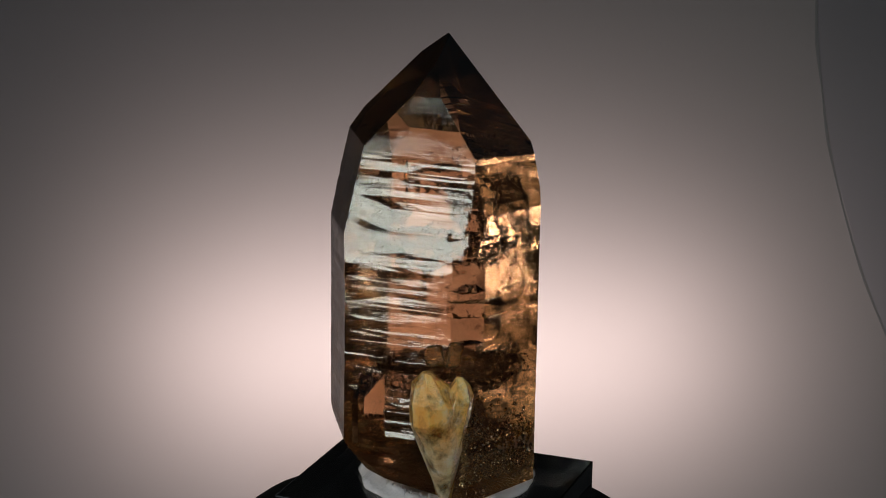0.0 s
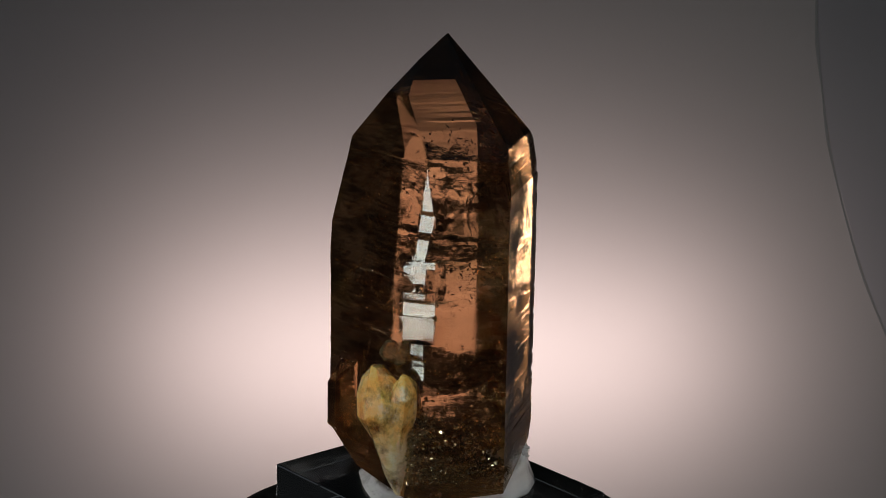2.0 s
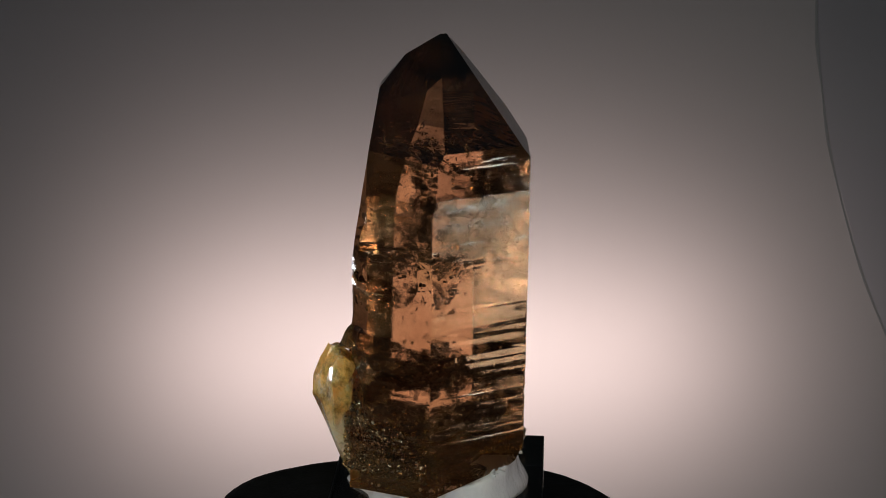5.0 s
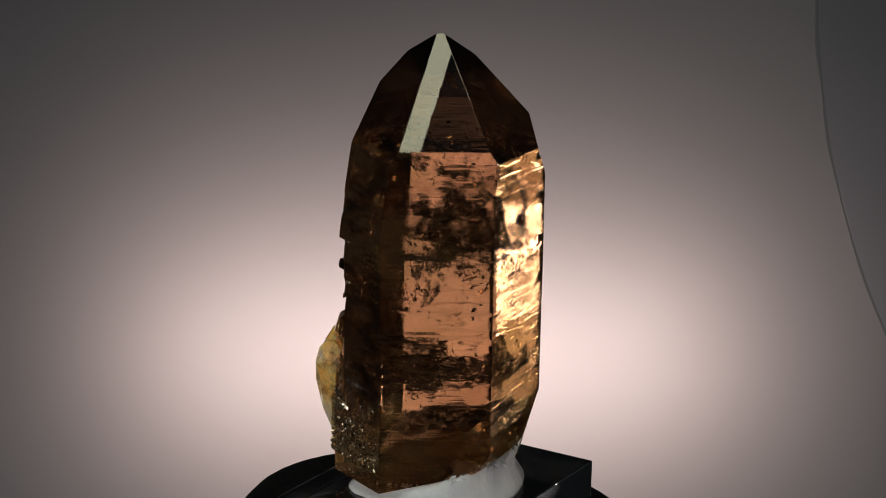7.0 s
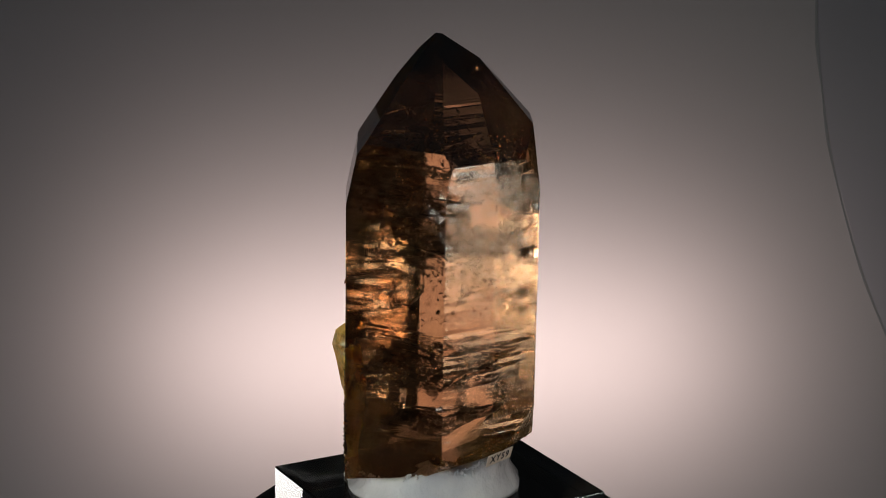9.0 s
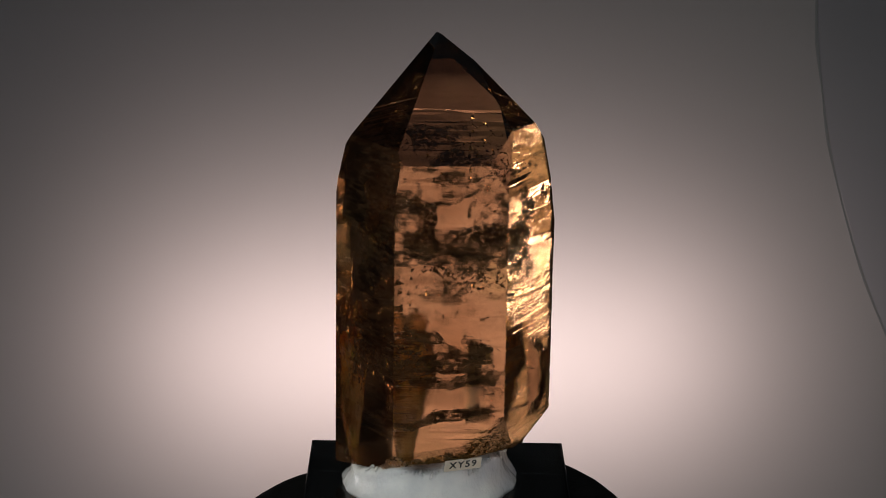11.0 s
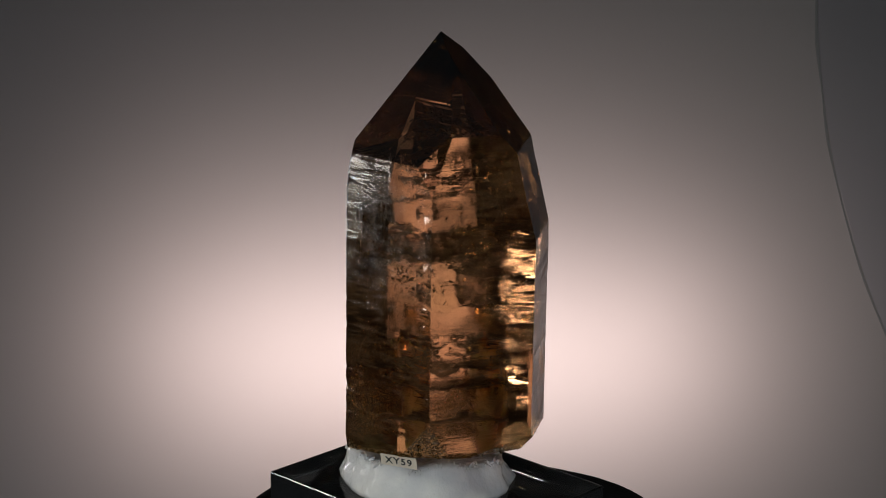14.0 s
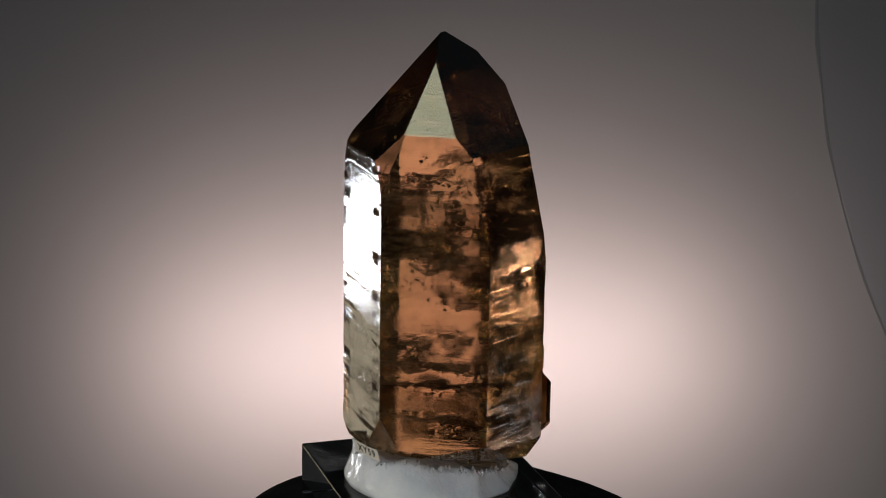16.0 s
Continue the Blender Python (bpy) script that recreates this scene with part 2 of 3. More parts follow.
def lathe(profile, n=96, wobble=None):
    bm = bmesh.new()
    rings = []
    for r, z in profile:
        ring = []
        for i in range(n):
            a = 2 * math.pi * i / n
            k = wobble(a, r, z) if wobble else (0, 0, 0)
            ring.append(bm.verts.new(((r + k[0]) * math.cos(a), (r + k[0]) * math.sin(a), z + k[1])))
        rings.append(ring)
    for a, b in zip(rings, rings[1:]):
        for i in range(n):
            bm.faces.new((a[i], a[(i + 1) % n], b[(i + 1) % n], b[i]))
    bm.faces.new(rings[0][::-1])
    bm.faces.new(rings[-1])
    return bm


def cut_solid(planes, size=4.0):
    """A convex solid: a cube cut by planes (normal, point), in block units."""
    bm = bmesh.new()
    bmesh.ops.create_cube(bm, size=size * 2)
    for n, p in planes:
        r = bmesh.ops.bisect_plane(bm, geom=bm.verts[:] + bm.edges[:] + bm.faces[:], plane_co=p, plane_no=n, clear_outer=True, dist=1e-5)
        rim = [e for e in r["geom_cut"] if isinstance(e, bmesh.types.BMEdge) and e.is_valid]
        if rim:
            bmesh.ops.contextual_create(bm, geom=rim)
    bmesh.ops.recalc_face_normals(bm, faces=bm.faces[:])
    return bm


def tilted(az, incl, radius, z):
    """A plane whose normal stands incl degrees from upright towards az, through that radius and height."""
    a, i = radians(az), radians(incl)
    n = Vector((math.cos(a) * math.sin(i), math.sin(a) * math.sin(i), math.cos(i)))
    return n, Vector((math.cos(a) * radius, math.sin(a) * radius, z))


# ---- backdrop, table ----
def backdrop():
    # the sheet is square to the view; its far edge is a slack curve
    bm = bmesh.new()
    rows = []
    for j in range(41):
        v = -0.20 + 0.32 * j / 40
        edge = min(0.1372 + 1.68 * max(0.0, 0.0916 - v) ** 2, 0.240)
        row = []
        for i in range(41):
            k = i / 40
            u = -0.25 + (edge + 0.25) * k
            row.append(bm.verts.new((u, v, 0.0004 * math.sin(v * 31 + 1) * k)))
        rows.append(row)
    for a, b in zip(rows, rows[1:]):
        for i in range(40):
            bm.faces.new((a[i], a[i + 1], b[i + 1], b[i]))
    sheet = part("backdrop", bm, SHEET, smooth=True)
    sheet.matrix_world = Matrix.Translation(BACK) @ VIEW.to_4x4()
    tagged(sheet, "translucent pale sheet glowing from a lamp behind it", "backdrop", kind="structure")
    bm = bmesh.new()
    rows = [[bm.verts.new((u, v, -0.0003)) for u in (min(0.1371 + 1.68 * max(0.0, 0.0916 - v) ** 2, 0.235), 0.25)] for v in (-0.20 + 0.008 * j for j in range(41))]
    for a, b in zip(rows, rows[1:]):
        bm.faces.new((a[0], a[1], b[1], b[0]))
    # a darker strip for the shade in the crease, a little uneven in width
    crease_strip = bmesh.new()
    rows = []
    for j in range(81):
        v = -0.20 + 0.32 * j / 80
        u = min(0.1372 + 1.68 * max(0.0, 0.0916 - v) ** 2, 0.238) + 0.0002 * math.sin(v * 140)
        w = 0.0005 + 0.0003 * noise.noise((v * 60, 2, 5))
        rows.append([crease_strip.verts.new((u + k * w, v, 0.0005 + z)) for k, z in ((-1.2, 0.0), (-0.5, 0.0001), (0.4, 0.0001), (1.0, 0.0))])
    for a, b in zip(rows, rows[1:]):
        for i in range(3):
            crease_strip.faces.new((a[i], a[i + 1], b[i + 1], b[i]))
    part("crease_strip", crease_strip, CREASE_SHADE, sheet, "darker strip standing in for the shaded crease along the sheet", smooth=True)
    side = part("backdrop_side", bm, SHADED_SHEET)
    side.matrix_world = sheet.matrix_world
    tagged(side, "pale sheet beyond the crease, coloured darker and bluer for its shade", "backdrop", kind="structure")


backdrop()


def added_surround():
    """Unseen grey walls and floor added round the table, open above to the dim room."""
    w, h, z0, th = 3.2, 2.0, -0.90, 0.05
    walls = (("wall_north", (w, th, h), (0, w / 2 + th / 2, z0 + h / 2)), ("wall_south", (w, th, h), (0, -w / 2 - th / 2, z0 + h / 2)),
             ("wall_east", (th, w + 2 * th, h), (w / 2 + th / 2, 0, z0 + h / 2)), ("wall_west", (th, w + 2 * th, h), (-w / 2 - th / 2, 0, z0 + h / 2)),
             ("floor", (w + 2 * th, w + 2 * th, th), (0, 0, z0 - th / 2)))
    for name, size, at in walls:
        tagged(part(name, box_bm(*size, 0, at), SURROUND), "grey surface added round the set, out of view", "wall" if "wall" in name else name, kind="structure")


added_surround()
table = tagged(new("table"), "dark wooden table under the turntable", "table")
table.location = (0, -0.31, -0.90)
part("tabletop", box_bm(1.2, 0.70, 0.03, 0.003, (0, 0, 0.735)), TABLE, table)
for x in (-0.54, 0.54):
    for y in (-0.29, 0.29):
        part("leg", box_bm(0.05, 0.05, 0.719, 0.003, (x, y, 0.3595)), TABLE, table)

# ---- turntable ----
turntable = tagged(new("turntable"), "round black felt-covered turntable turning on a dark table", "turntable")
turntable.location = (0, 0, -0.15)
part("housing", lathe([(0.036, 0), (0.038, 0.001), (0.038, 0.112), (0.036, 0.114), (0.012, 0.114), (0.012, 0.1262)], 64), CASE, turntable, "black plastic motor housing")


def felt_rim(a, r, z):
    k = r / (1.31 * U)
    s = -0.085 + 0.19 * max(0.0, math.cos(a - radians(225))) ** 6 + 0.012 * noise.noise((4 * math.cos(a), 4 * math.sin(a), 0.3)) + 0.006 * noise.noise((25 * math.cos(a), 25 * math.sin(a), 5))
    return (s * U * k, 0)


platter = part("platter", lathe([(0.2 * U, -0.0115), (1.27 * U, -0.0115), (1.31 * U, -0.011), (1.315 * U, -0.0010), (1.305 * U, -0.0002), (1.27 * U, 0), (0.2 * U, 0)], 160, felt_rim), FELT, turntable, "black felt-covered platter")

# ---- acrylic block ----
block = part("acrylic_block", box_bm(2 * 0.7802 * U, 2 * 0.6256 * U, 0.33 * U - 0.0001, 0.0003), ACRYLIC)
tagged(block, "clear acrylic display block lying on the black turntable", "display block")
BLOCK_TURN = 18.277 - 38.724
BLOCK_AT = Vector((0.0029 * U, 0.0080 * U, FLOOR / 2 + 0.00005))

# ---- wax ----
def wax_lump():
    def rise(a):
        return 0.15 + 0.085 * math.cos(a - radians(95)) + 0.03 * noise.noise((3 * math.cos(a), 3 * math.sin(a), 9)) + 0.06 * max(0.0, math.cos(a - radians(35))) ** 24

    def wob(a, r, z):
        k = 0.05 * noise.noise((2.2 * math.cos(a), 2.2 * math.sin(a), z / U * 2)) + 0.010 * noise.noise((7 * math.cos(a), 7 * math.sin(a), z / U * 5))
        return (k * U + 0.055 * U * math.cos(a - radians(8)) - 0.02 * U, z / (0.2 * U) * (rise(a) - 0.2) * U)
    prof = [(0.50, 0.0), (0.535, 0.006), (0.54, 0.03), (0.515, 0.07), (0.49, 0.11), (0.48, 0.15), (0.475, 0.18), (0.455, 0.197), (0.42, 0.2), (0.2, 0.19)]
    return lathe([(r * U, z * U) for r, z in prof], 128, wob)


wax = part("mounting_wax", wax_lump(), WAX, smooth=True)


def wax_lip():
    """Crumbs and smears of wax squeezed up against the quartz."""
    rng = random.Random(21)
    rim = [wax.data.vertices[7 * 128 + i].co.copy() for i in range(128)]
    bm = bmesh.new()
    for i, p in enumerate(rim):
        for _ in range(rng.choice((0, 1, 2, 3))):
            size = rng.choice((0.006, 0.008, 0.011, 0.015)) * U
            at = p + Vector((rng.gauss(0, 0.012), rng.gauss(0, 0.012), rng.gauss(-0.006, 0.006))) * U
            turn = Euler((rng.uniform(0, 6), rng.uniform(0, 6), rng.uniform(0, 6))).to_matrix().to_4x4()
            bmesh.ops.create_icosphere(bm, subdivisions=1, radius=size, matrix=Matrix.Translation(at) @ turn @ Matrix.Diagonal((2.2, 1.0, 0.6, 1)))
    tagged(part("wax_lip", bm, WAX, wax, "ragged glossy lip of wax against the quartz", smooth=True), kind="stuff")


wax_lip()
tagged(wax, "glossy lump of white mounting wax on the acrylic block", "mounting wax")

# ---- crystal ----
AZ = (73.1, 131.9, 191.8, 250.9, 312.5, 12.9)
TIP_AZ = (73.1, 131.9, 191.8, 250.9, 314.7, 12.9)
PRISM = (0.495, 0.550, 0.599, 0.497, 0.549, 0.498)
PEAK = (2.707, 2.786, 2.662, 2.844, 2.760, 2.724)
SLOPE = (53.6, 49.1, 49.6, 51.9, 55.3, 53.6)
crystal = tagged(new("quartz_crystal"), "large smoky brown quartz point standing in white wax", "crystal")


def crystal_body():
    planes = [tilted(a, 90, d, 1) for a, d in zip(AZ, PRISM)]
    planes += [tilted(a, s, 0, h) for a, s, h in zip(TIP_AZ, SLOPE, PEAK)]
    # steep faces that taper the upper prism
    planes += [tilted(a, s, r, 1.8) for a, s, r in ((101.7, 73.2, 0.62), (131.9, 83.1, 0.556), (191.8, 77.2, 0.551), (250.9, 81.6, 0.443), (312.5, 78.2, 0.539), (12.9, 80.6, 0.507), (221.6, 80, 0.63), (279.5, 83.3, 0.548), (41.5, 80.8, 0.588))]
    # the broken foot
    foot = [tilted(120, 167, 0, 0.21), tilted(188, 128, 0.64, 0.43), tilted(96, 109, 0.508, 0.32), tilted(60, 112, 0.53, 0.30), tilted(150, 140, 0.55, 0.36), tilted(228, 118, 0.63, 0.38), tilted(80, 150, 0.45, 0.27)]
    bm = cut_solid(planes + foot)
    bmesh.ops.scale(bm, vec=(U, U, U), verts=bm.verts[:])
    return bm


def side_crystal():
    """A parallel crystal that swells the foot of the prism."""
    planes = [tilted(222, 90, 0.712, 0.5), tilted(192, 90, 0.652, 0.5), tilted(252, 90, 0.580, 0.5), tilted(150, 90, 0.2, 0.5), tilted(295, 90, 0.25, 0.5), tilted(40, 90, -0.25, 0.5),
              tilted(222, 46, 0.66, 0.74), tilted(246, 55, 0.53, 0.77), tilted(200, 58, 0.61, 0.72), tilted(222, 130, 0.70, 0.44), tilted(195, 126, 0.65, 0.42), tilted(250, 140, 0.55, 0.36), tilted(0, 180, 0, 0.2)]
    bm = cut_solid(planes)
    bmesh.ops.scale(bm, vec=(U, U, U), verts=bm.verts[:])
    return bm


def merged(a, b):
    """The union of two solids, as one bmesh."""
    obs = []
    for bm in (a, b):
        me = bpy.data.meshes.new("solid")
        bm.to_mesh(me)
        bm.free()
        obs.append(new("solid", me))
    mod = obs[0].modifiers.new("join", "BOOLEAN")
    mod.operation, mod.object, mod.solver = "UNION", obs[1], "EXACT"
    bpy.context.view_layer.update()
    me = bpy.data.meshes.new_from_object(obs[0].evaluated_get(bpy.context.evaluated_depsgraph_get()))
    out = bmesh.new()
    out.from_mesh(me)
    for o in obs:
        bpy.data.objects.remove(o)
    return out


def growth_lines(bm):
    """Fine level steps on the prism faces, in patches, as quartz grows them."""
    rng = random.Random(5)
    everything = lambda: bm.verts[:] + bm.edges[:] + bm.faces[:]
    for k in range(15):
        a = math.pi * (k + rng.uniform(-0.3, 0.3)) / 15
        bmesh.ops.bisect_plane(bm, geom=everything(), plane_co=(0, 0, 0), plane_no=(math.cos(a), math.sin(a), 0), dist=1e-6)
    # cuts beside the corner that is broken into steps
    corner = radians(280)
    out, side = Vector((math.cos(corner), math.sin(corner), 0)), Vector((-math.sin(corner), math.cos(corner), 0))
    for k in (-0.13, -0.105, -0.08, -0.055, -0.03, 0.03, 0.055, 0.08, 0.105):
        bmesh.ops.bisect_plane(bm, geom=everything(), plane_co=side * k * U, plane_no=side, dist=1e-6)
    z = 0.42
    while z < 2.08:
        n = Vector((rng.uniform(-0.02, 0.02), rng.uniform(-0.02, 0.02), 1))
        bmesh.ops.bisect_plane(bm, geom=everything(), plane_co=(0, 0, z * U), plane_no=n, dist=1e-6)
        z += rng.choice((0.006, 0.009, 0.013, 0.02, 0.035))
    shelves, z = [], 0.80
    while z < 1.95:
        shelves.append((z, rng.choice((0.532, 0.540, 0.546, 0.553, 0.562, 0.580)), rng.uniform(-0.02, 0.02)))
        z += rng.uniform(0.05, 0.17)
    corners = [radians((a + b) / 2 if b > a else (a + b + 360) / 2) for a, b in zip(AZ, AZ[1:] + AZ[:1])]
    for v in bm.verts:
        p = v.co / U
        if not 0.43 < p.z < 2.04:
            continue
        a = math.atan2(p.y, p.x)
        gate = noise.noise((2.6 * p.x + 7, 2.6 * p.y, 2.2 * p.z)) + 0.15
        gate = min(1.0, max(0.10 + 0.45 * max(0.0, math.cos(a - radians(250.9))) ** 8, gate * 3.5))
        share = sum(w * max(0.0, math.cos(a - radians(b))) ** 8 for b, w in zip(AZ, (0.40, 0.5, 0.5, 1.3, 0.20, 0.42)))
        step = noise.noise((0.4 * math.cos(a), 0.4 * math.sin(a), 83 * p.z)) + 0.6 * noise.noise((0, 0.3 * math.cos(a), 31 * p.z))
        k = 1 - share * gate * 0.0075 * (1 + step)
        # small chips off the long edges
        near = max(math.cos(a - c) for c in corners)
        chip = max(0.0, noise.noise((3 * math.cos(a), 3 * math.sin(a), 19 * p.z)) - 0.22) + 0.5 * max(0.0, noise.noise((5 * math.cos(a), 5 * math.sin(a), 60 * p.z)) - 0.25)
        k -= 0.035 * chip * max(0.0, near) ** 400
        v.co.x *= k
        v.co.y *= k
        if 0.80 < p.z < 1.95:
            shelf, reach, lean = [q for q in shelves if q[0] <= p.z][-1]
            over = v.co.dot(out) / U + lean * v.co.dot(side) / U + 0.11 * (p.z - shelf - 0.06) - reach
            if over > 0:
                v.co -= out * over * U
    bmesh.ops.triangulate(bm, faces=[f for f in bm.faces if len(f.verts) > 3])


def finished_body():
    bm = merged(crystal_body(), side_crystal())
    sharp = [e for e in bm.edges if len(e.link_faces) == 2 and e.calc_face_angle() > 0.09]
    bmesh.ops.bevel(bm, geom=sharp, offset=0.00022, segments=2, affect="EDGES", clamp_overlap=True)
    growth_lines(bm)
    return bm


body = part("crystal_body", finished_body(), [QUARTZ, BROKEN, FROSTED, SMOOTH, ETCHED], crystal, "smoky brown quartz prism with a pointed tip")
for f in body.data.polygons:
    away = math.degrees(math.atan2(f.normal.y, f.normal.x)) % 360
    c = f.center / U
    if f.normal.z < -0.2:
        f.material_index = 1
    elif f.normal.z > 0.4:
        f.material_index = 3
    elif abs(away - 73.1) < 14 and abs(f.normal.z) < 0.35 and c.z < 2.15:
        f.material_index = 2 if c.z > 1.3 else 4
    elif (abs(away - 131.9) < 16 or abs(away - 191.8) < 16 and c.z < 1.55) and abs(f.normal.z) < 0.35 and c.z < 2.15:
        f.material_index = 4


def lobe(name, stations, mat, label, sides=7, turn=0.0):
    """A stubby crystal from stations (height, x, y, half width, half depth), with blunt uneven facets."""
    bm = bmesh.new()
    rings = []
    for k, (z, x, y, w, d) in enumerate(stations):
        ring = []
        for i in range(sides):
            a = 2 * math.pi * i / sides + turn + 0.25 * noise.noise((i * 2.3, k * 0.9, turn))
            g = 1 + 0.20 * noise.noise((i * 3.1, k * 1.3, turn))
            ring.append(bm.verts.new(((x + w * g * math.cos(a)) * U, (y + d * g * math.sin(a)) * U, (z + 0.05 * noise.noise((i * 1.7, k, 4))) * U)))
        rings.append(ring)
    for a, b in zip(rings, rings[1:]):
        for i in range(sides):
            bm.faces.new((a[i], a[(i + 1) % sides], b[(i + 1) % sides], b[i]))
    bm.faces.new(rings[0][::-1])
    bm.faces.new(rings[-1])
    bmesh.ops.recalc_face_normals(bm, faces=bm.faces[:])
    bmesh.ops.triangulate(bm, faces=bm.faces[:])
    bmesh.ops.bevel(bm, geom=bm.edges[:], offset=0.00012, segments=1, affect="EDGES", clamp_overlap=True)
    return part(name, bm, mat, crystal, label)


lobe("yellow_crystal", [(0.09, 0.045, -0.50, 0.045, 0.05), (0.22, 0.038, -0.525, 0.075, 0.085), (0.42, 0.015, -0.56, 0.125, 0.14), (0.58, -0.002, -0.585, 0.158, 0.165), (0.70, -0.022, -0.60, 0.150, 0.15), (0.80, -0.045, -0.605, 0.105, 0.10), (0.875, -0.065, -0.61, 0.030, 0.04)], CITRINE, "pale yellow heart-shaped crystal grown on the prism", 9, 0.35)
lobe("yellow_crystal", [(0.24, 0.065, -0.52, 0.025, 0.05), (0.45, 0.085, -0.565, 0.060, 0.11), (0.62, 0.100, -0.59, 0.085, 0.125), (0.73, 0.115, -0.605, 0.085, 0.115), (0.80, 0.122, -0.61, 0.060, 0.085), (0.845, 0.120, -0.615, 0.022, 0.03)], CITRINE, "smaller lobe of the yellow crystal with a bright facet", 7, 0.9)


def shard(az, z, radius, wide, high, deep, lift, roll):
    """A broken flake of clear quartz standing on the prism face."""
    rng = random.Random(int(az * 7 + z * 100))
    bm = bmesh.new()
    bmesh.ops.create_cube(bm, size=1, matrix=Matrix.Diagonal((wide, deep, high, 1)))
    for _ in range(9):
        n = Vector((rng.uniform(-1, 1), rng.uniform(-0.8, 0.8), rng.uniform(-1, 1))).normalized()
        reach = 0.36 * (abs(n.x) * wide + abs(n.y) * deep + abs(n.z) * high)
        r = bmesh.ops.bisect_plane(bm, geom=bm.verts[:] + bm.edges[:] + bm.faces[:], plane_co=n * reach, plane_no=n, clear_outer=True, dist=1e-5)
        rim = [e for e in r["geom_cut"] if isinstance(e, bmesh.types.BMEdge) and e.is_valid]
        if rim:
            bmesh.ops.contextual_create(bm, geom=rim)
    bmesh.ops.recalc_face_normals(bm, faces=bm.faces[:])
    a = radians(az)
    place = Matrix.Translation((radius * math.cos(a) * U, radius * math.sin(a) * U, z * U)) @ pose(0, 0, 0, 0, 0, az + 90) @ pose(0, 0, 0, -lift, roll, 0)
    bmesh.ops.transform(bm, matrix=place @ Matrix.Diagonal((U, U, U, 1)), verts=bm.verts[:])
    part("quartz_flake", bm, DRUSE, crystal, "clear broken quartz flake above the yellow crystal")


for row in ((268, 0.94, 0.515, 0.12, 0.12, 0.08, 30, -8), (279, 0.96, 0.560, 0.08, 0.15, 0.08, 16, 14)):
    shard(*row)


def veil(name, centre, radius, turn, seed, mat, label, flat=1.0, waves=0.06):
    """A wavy ragged sheet healed into the crystal."""
    bm = bmesh.new()
    n, m = 48, 14
    rings = []
    for j in range(1, m + 1):
        ring = []
        for i in range(n):
            a = 2 * math.pi * i / n
            rr = radius * (0.75 + 0.45 * noise.noise((1.4 * math.cos(a), 1.4 * math.sin(a), seed))) * j / m
            x, y = rr * math.cos(a), rr * math.sin(a) * flat
            z = waves * noise.noise((x * 5, y * 5, seed + 3)) + 0.3 * waves * noise.noise((x * 18, y * 18, seed + 7))
            ring.append(bm.verts.new((x * U, y * U, z * U)))
        rings.append(ring)
    mid = bm.verts.new((0, 0, 0))
    for i in range(n):
        bm.faces.new((mid, rings[0][i], rings[0][(i + 1) % n]))
    for a, b in zip(rings, rings[1:]):
        for i in range(n):
            bm.faces.new((a[i], b[i], b[(i + 1) % n], a[(i + 1) % n]))
    bmesh.ops.transform(bm, matrix=Matrix.Translation(Vector(centre) * U) @ turn, verts=bm.verts[:])
    return part(name, bm, mat, crystal, label, smooth=True)


for k, (centre, radius, turn, mat) in enumerate((
        ((0.02, 0.02, 1.44), 0.46, (6, -4, 0), DENSE_VEIL), ((-0.05, 0.08, 1.52), 0.40, (-8, 9, 40), DENSE_VEIL), ((0.05, -0.05, 0.76), 0.48, (4, 5, 0), DENSE_VEIL), ((-0.10, 0.08, 0.69), 0.40, (9, -8, 70), DENSE_VEIL),
        ((0.15, -0.10, 0.86), 0.32, (-14, 8, 20), VEIL), ((0.08, 0.10, 1.78), 0.40, (14, 10, 10), VEIL), ((-0.10, -0.05, 1.92), 0.34, (-10, 12, 60), VEIL), ((-0.18, -0.12, 1.30), 0.26, (70, 20, 30), VEIL),
        ((0.20, 0.05, 1.68), 0.26, (80, 0, 100), VEIL), ((-0.02, 0.0, 0.45), 0.40, (10, 6, 0), DENSE_VEIL), ((-0.25, 0.22, 1.62), 0.28, (75, 10, 200), VEIL), ((0.28, 0.20, 1.62), 0.28, (80, -6, 130), VEIL),
        ((0.32, -0.12, 0.80), 0.24, (78, 5, 75), VEIL), ((-0.30, -0.16, 0.72), 0.26, (76, 8, 285), VEIL))):
    veil("dark_veil", centre, radius, pose(0, 0, 0, *turn), 3.7 * k + 12.9, mat, "dark wispy inclusion inside the quartz")
for k, (centre, radius, turn) in enumerate((
        ((-0.20, -0.30, 1.15), 0.32, (78, 0, 15)), ((-0.28, -0.05, 1.75), 0.24, (70, 20, 60)), ((0.22, -0.22, 0.78), 0.20, (40, 10, 0)), ((0.25, 0.25, 1.10), 0.26, (60, -20, 130)), ((-0.30, 0.25, 1.55), 0.26, (65, 10, 200)))):
    veil("fracture", centre, radius, pose(0, 0, 0, *turn), 2.3 * k + 11, CRACK, "shiny internal crack", 0.8, 0.10)


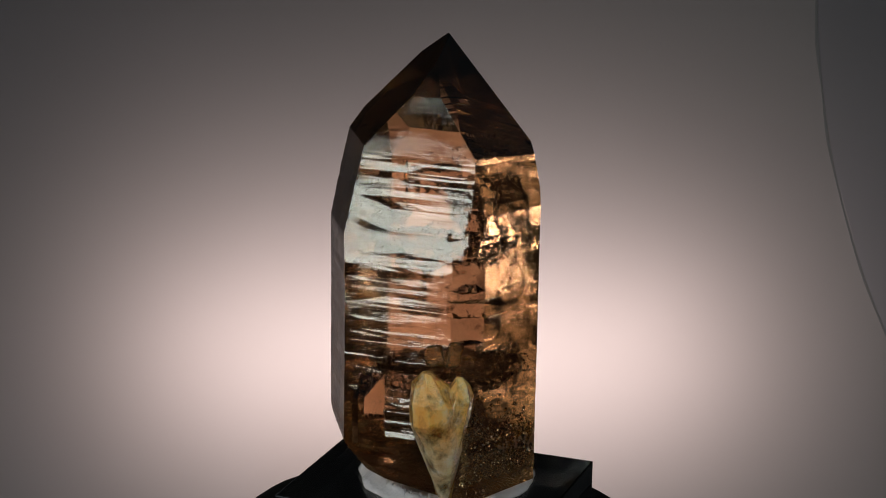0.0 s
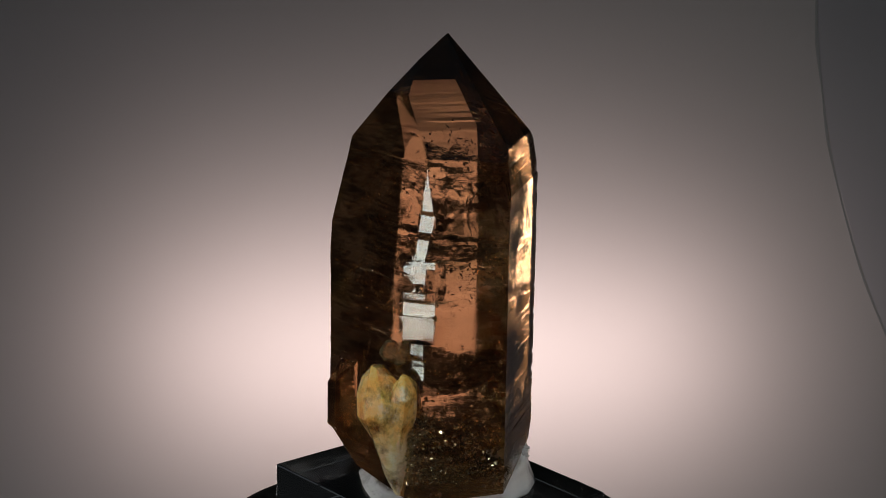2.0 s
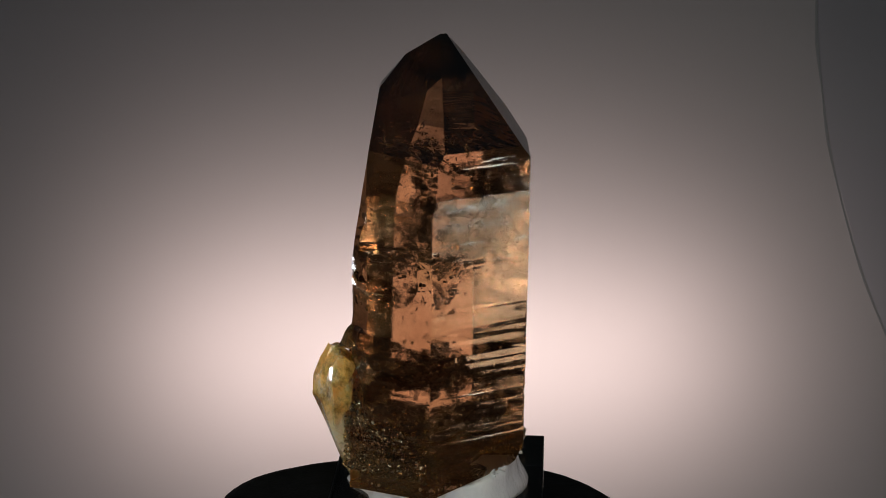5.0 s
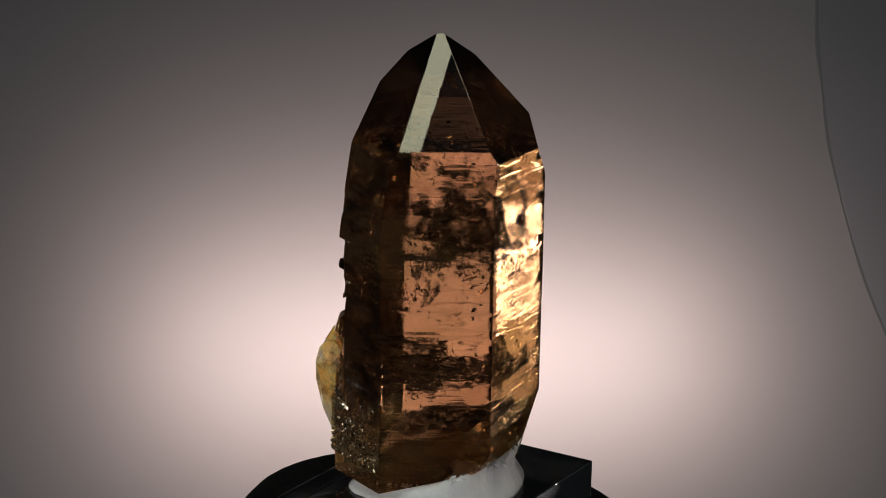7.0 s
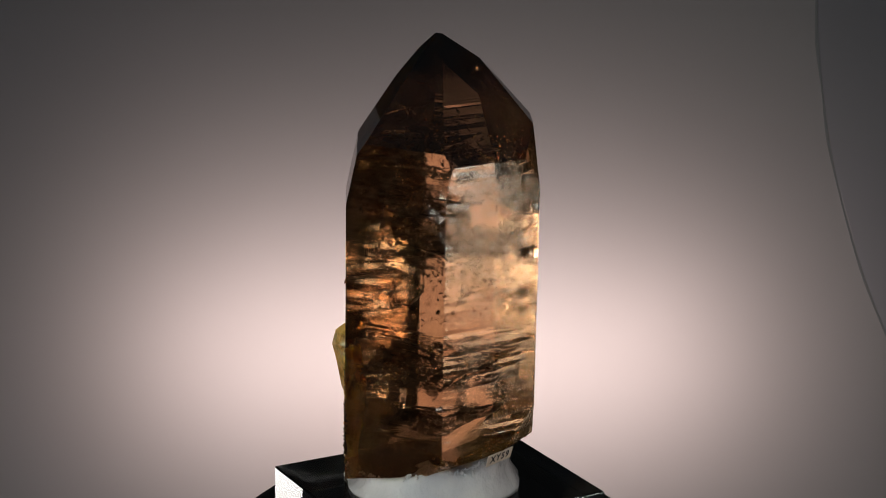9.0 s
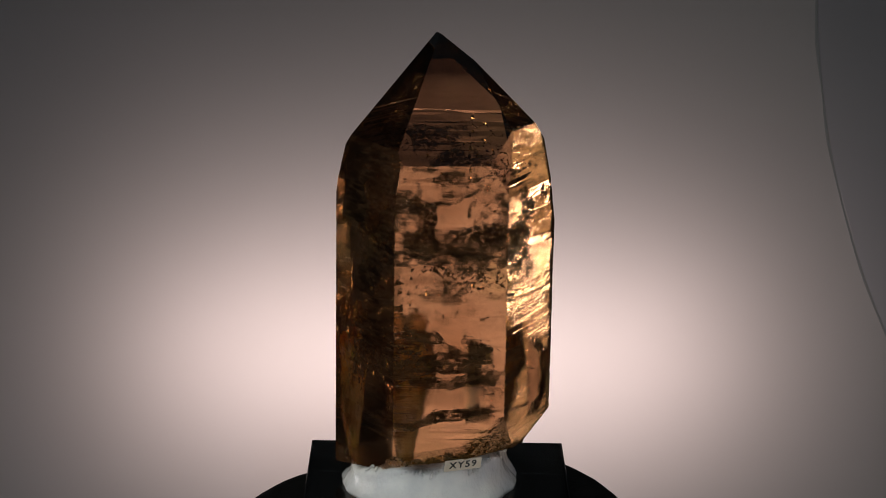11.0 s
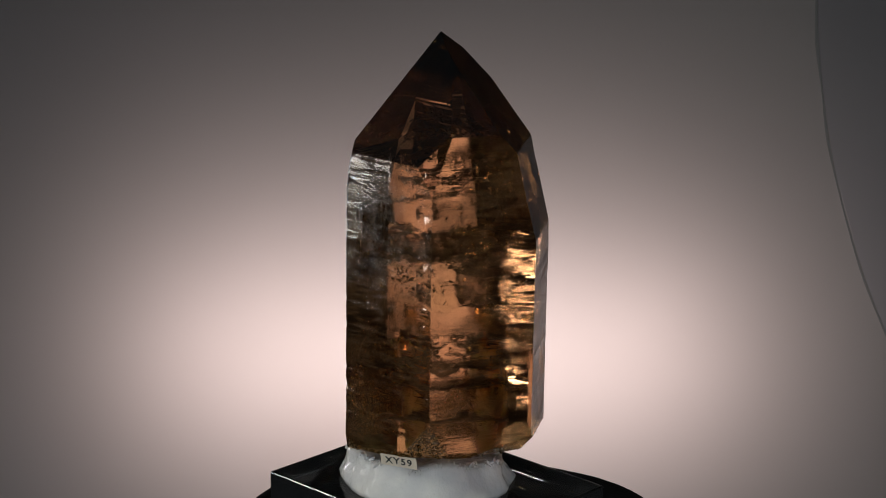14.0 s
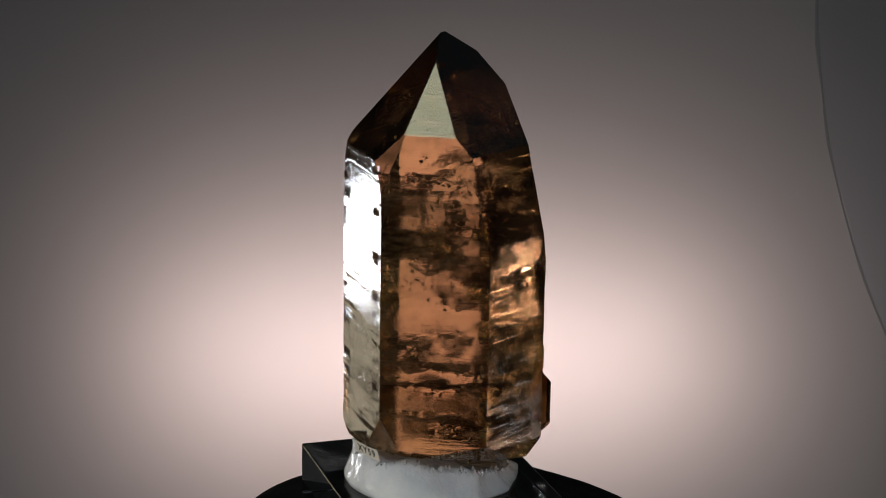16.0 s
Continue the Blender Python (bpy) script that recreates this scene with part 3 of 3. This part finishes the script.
def flecks(name, count, seed, sizes, slim, mat, label):
    """Tiny flakes scattered through the cloudy layers."""
    rng = random.Random(seed)
    bm = bmesh.new()
    nests = [(rng.gauss(*rng.choice(((1.46, 0.07), (0.76, 0.07), (1.80, 0.12), (1.30, 0.10)))), rng.uniform(0, 6.28), 0.40 * math.sqrt(rng.random())) for _ in range(26)]
    for _ in range(count):
        if rng.random() < 0.75:
            z, a, r = rng.choice(nests)
            z, x, y = rng.gauss(z, 0.035), r * math.cos(a) + rng.gauss(0, 0.06), r * math.sin(a) + rng.gauss(0, 0.06)
        else:
            z, a, r = rng.uniform(0.4, 2.0), rng.uniform(0, 6.28), 0.42 * math.sqrt(rng.random())
            x, y = r * math.cos(a), r * math.sin(a)
        k = min(1.0, 0.43 / max(1e-6, math.hypot(x, y)))
        size = rng.choice(sizes)
        turn = Euler((rng.gauss(0, 0.6), rng.gauss(0, 0.6), rng.uniform(0, 6))).to_matrix().to_4x4()
        m = Matrix.Translation(Vector((x * k, y * k, min(max(z, 0.35), 2.05))) * U) @ turn
        vs = []
        for c in range(6):
            b = 2 * math.pi * c / 6
            q = size * U * rng.uniform(0.45, 1.15)
            vs.append(bm.verts.new(m @ Vector((q * math.cos(b), slim * q * math.sin(b), 0.25 * q * rng.uniform(-1, 1)))))
        bm.faces.new(vs)
    bmesh.ops.triangulate(bm, faces=bm.faces[:])
    tagged(part(name, bm, mat, crystal, label), kind="stuff")


flecks("bright_flakes", 1100, 12, (0.004, 0.006, 0.009, 0.014, 0.022), 0.6, FLAKE, "tiny glinting flakes inside the quartz")
flecks("dark_specks", 1500, 33, (0.003, 0.004, 0.005, 0.007, 0.011, 0.020), 0.35, SPECK, "tiny dark specks inside the quartz")


def druse():
    """A crust of tiny crystals on the foot of one face and along the broken rim."""
    rng = random.Random(8)
    bm = bmesh.new()

    def grain(p, n, size):
        turn = Euler((rng.uniform(0, 6), rng.uniform(0, 6), rng.uniform(0, 6))).to_matrix().to_4x4()
        m = Matrix.Translation((p + n * size * rng.uniform(-0.95, -0.25)) * U) @ turn @ Matrix.Diagonal((rng.uniform(0.6, 1.1), rng.uniform(0.6, 1.1), rng.uniform(0.9, 1.7), 1))
        q = size * U
        top, low = bm.verts.new(m @ Vector((0, 0, q))), bm.verts.new(m @ Vector((0, 0, -q)))
        ring = [bm.verts.new(m @ Vector((q * math.cos(a), q * math.sin(a), 0.2 * q * rng.uniform(-1, 1)))) for a in (0, 1.3, 2.4, 3.9, 5.1)]
        kind = 1 if rng.random() < 0.14 else 0
        for a, b in zip(ring, ring[1:] + ring[:1]):
            bm.faces.new((a, b, top)).material_index = kind
            bm.faces.new((b, a, low)).material_index = kind

    az = radians(312.5)
    out, along = Vector((math.cos(az), math.sin(az), 0)), Vector((-math.sin(az), math.cos(az), 0))
    placed = 0
    while placed < 1700:
        side, z = rng.uniform(-0.31, 0.24), rng.uniform(0.19, 0.78)
        top = 0.63 - 0.55 * (side + 0.31) + 0.26 * noise.noise((side * 6, z * 4, 1.5))
        if rng.random() > 1 / (1 + math.exp((z - top) / 0.06)):
            continue
        grain(out * 0.549 + along * side + Vector((0, 0, z)), out, rng.choice((0.005, 0.007, 0.009, 0.012, 0.016)))
        placed += 1
    rim = [f for f in body.data.polygons if f.normal.z < -0.25 and f.center.z > 0.23 * U and f.area > 1e-8]
    weights = [f.area for f in rim]
    for f in rng.choices(rim, weights, k=420):
        vs = [body.data.vertices[i].co / U for i in f.vertices]
        w = [rng.random() for _ in vs]
        p = sum((v * k for v, k in zip(vs, w)), Vector()) / sum(w)
        grain(p, f.normal, rng.choice((0.006, 0.009, 0.013, 0.018)))
    tagged(part("druse_crust", bm, [DRUSE, FLAKE], crystal, "crust of tiny golden crystals on the foot"), kind="stuff")


druse()


def label_tag():
    w, h = 0.225 * U, 0.075 * U
    tag = part("specimen_label", box_bm(w, 0.00012, h, 0.00003), PAPER_TAG, crystal, "small cream paper label")
    tag.matrix_local = pose(0.033 * U, 0.4975 * U, 0.278 * U, 15, 0, 180)
    cu = bpy.data.curves.new("lettering", "FONT")
    cu.body, cu.size, cu.align_x, cu.align_y, cu.extrude = "XY59", 0.062 * U, "CENTER", "CENTER", 0.00002
    cu.space_character = 1.25
    cu.offset = 0.00004
    tmp = new("tmp", cu)
    me = bpy.data.meshes.new_from_object(tmp.evaluated_get(bpy.context.evaluated_depsgraph_get()))
    bpy.data.objects.remove(tmp)
    me.materials.append(INK)
    ink = new("lettering", me)
    ink.parent = tag
    ink.matrix_local = pose(0, -0.00009, 0, 90, 0, 0)


label_tag()


# ---- the turning ----
def motions():
    steps = [i * 0.5 for i in range(33)]
    still = Matrix.Identity(4)

    def turn(t):
        return pose(0, 0, 0, 0, 0, -SPIN * t)
    walk(crystal, [(t, turn(t)) for t in steps])
    walk(wax, [(t, turn(t) @ Matrix.Translation((0, 0, 0.0001))) for t in steps])
    walk(block, [(t, turn(t) @ Matrix.Translation(BLOCK_AT) @ pose(0, 0, 0, 0, 0, BLOCK_TURN)) for t in steps])
    walk(platter, [(t, Matrix.Translation((0, 0, 0.15 + FLOOR)) @ turn(t)) for t in steps])


motions()
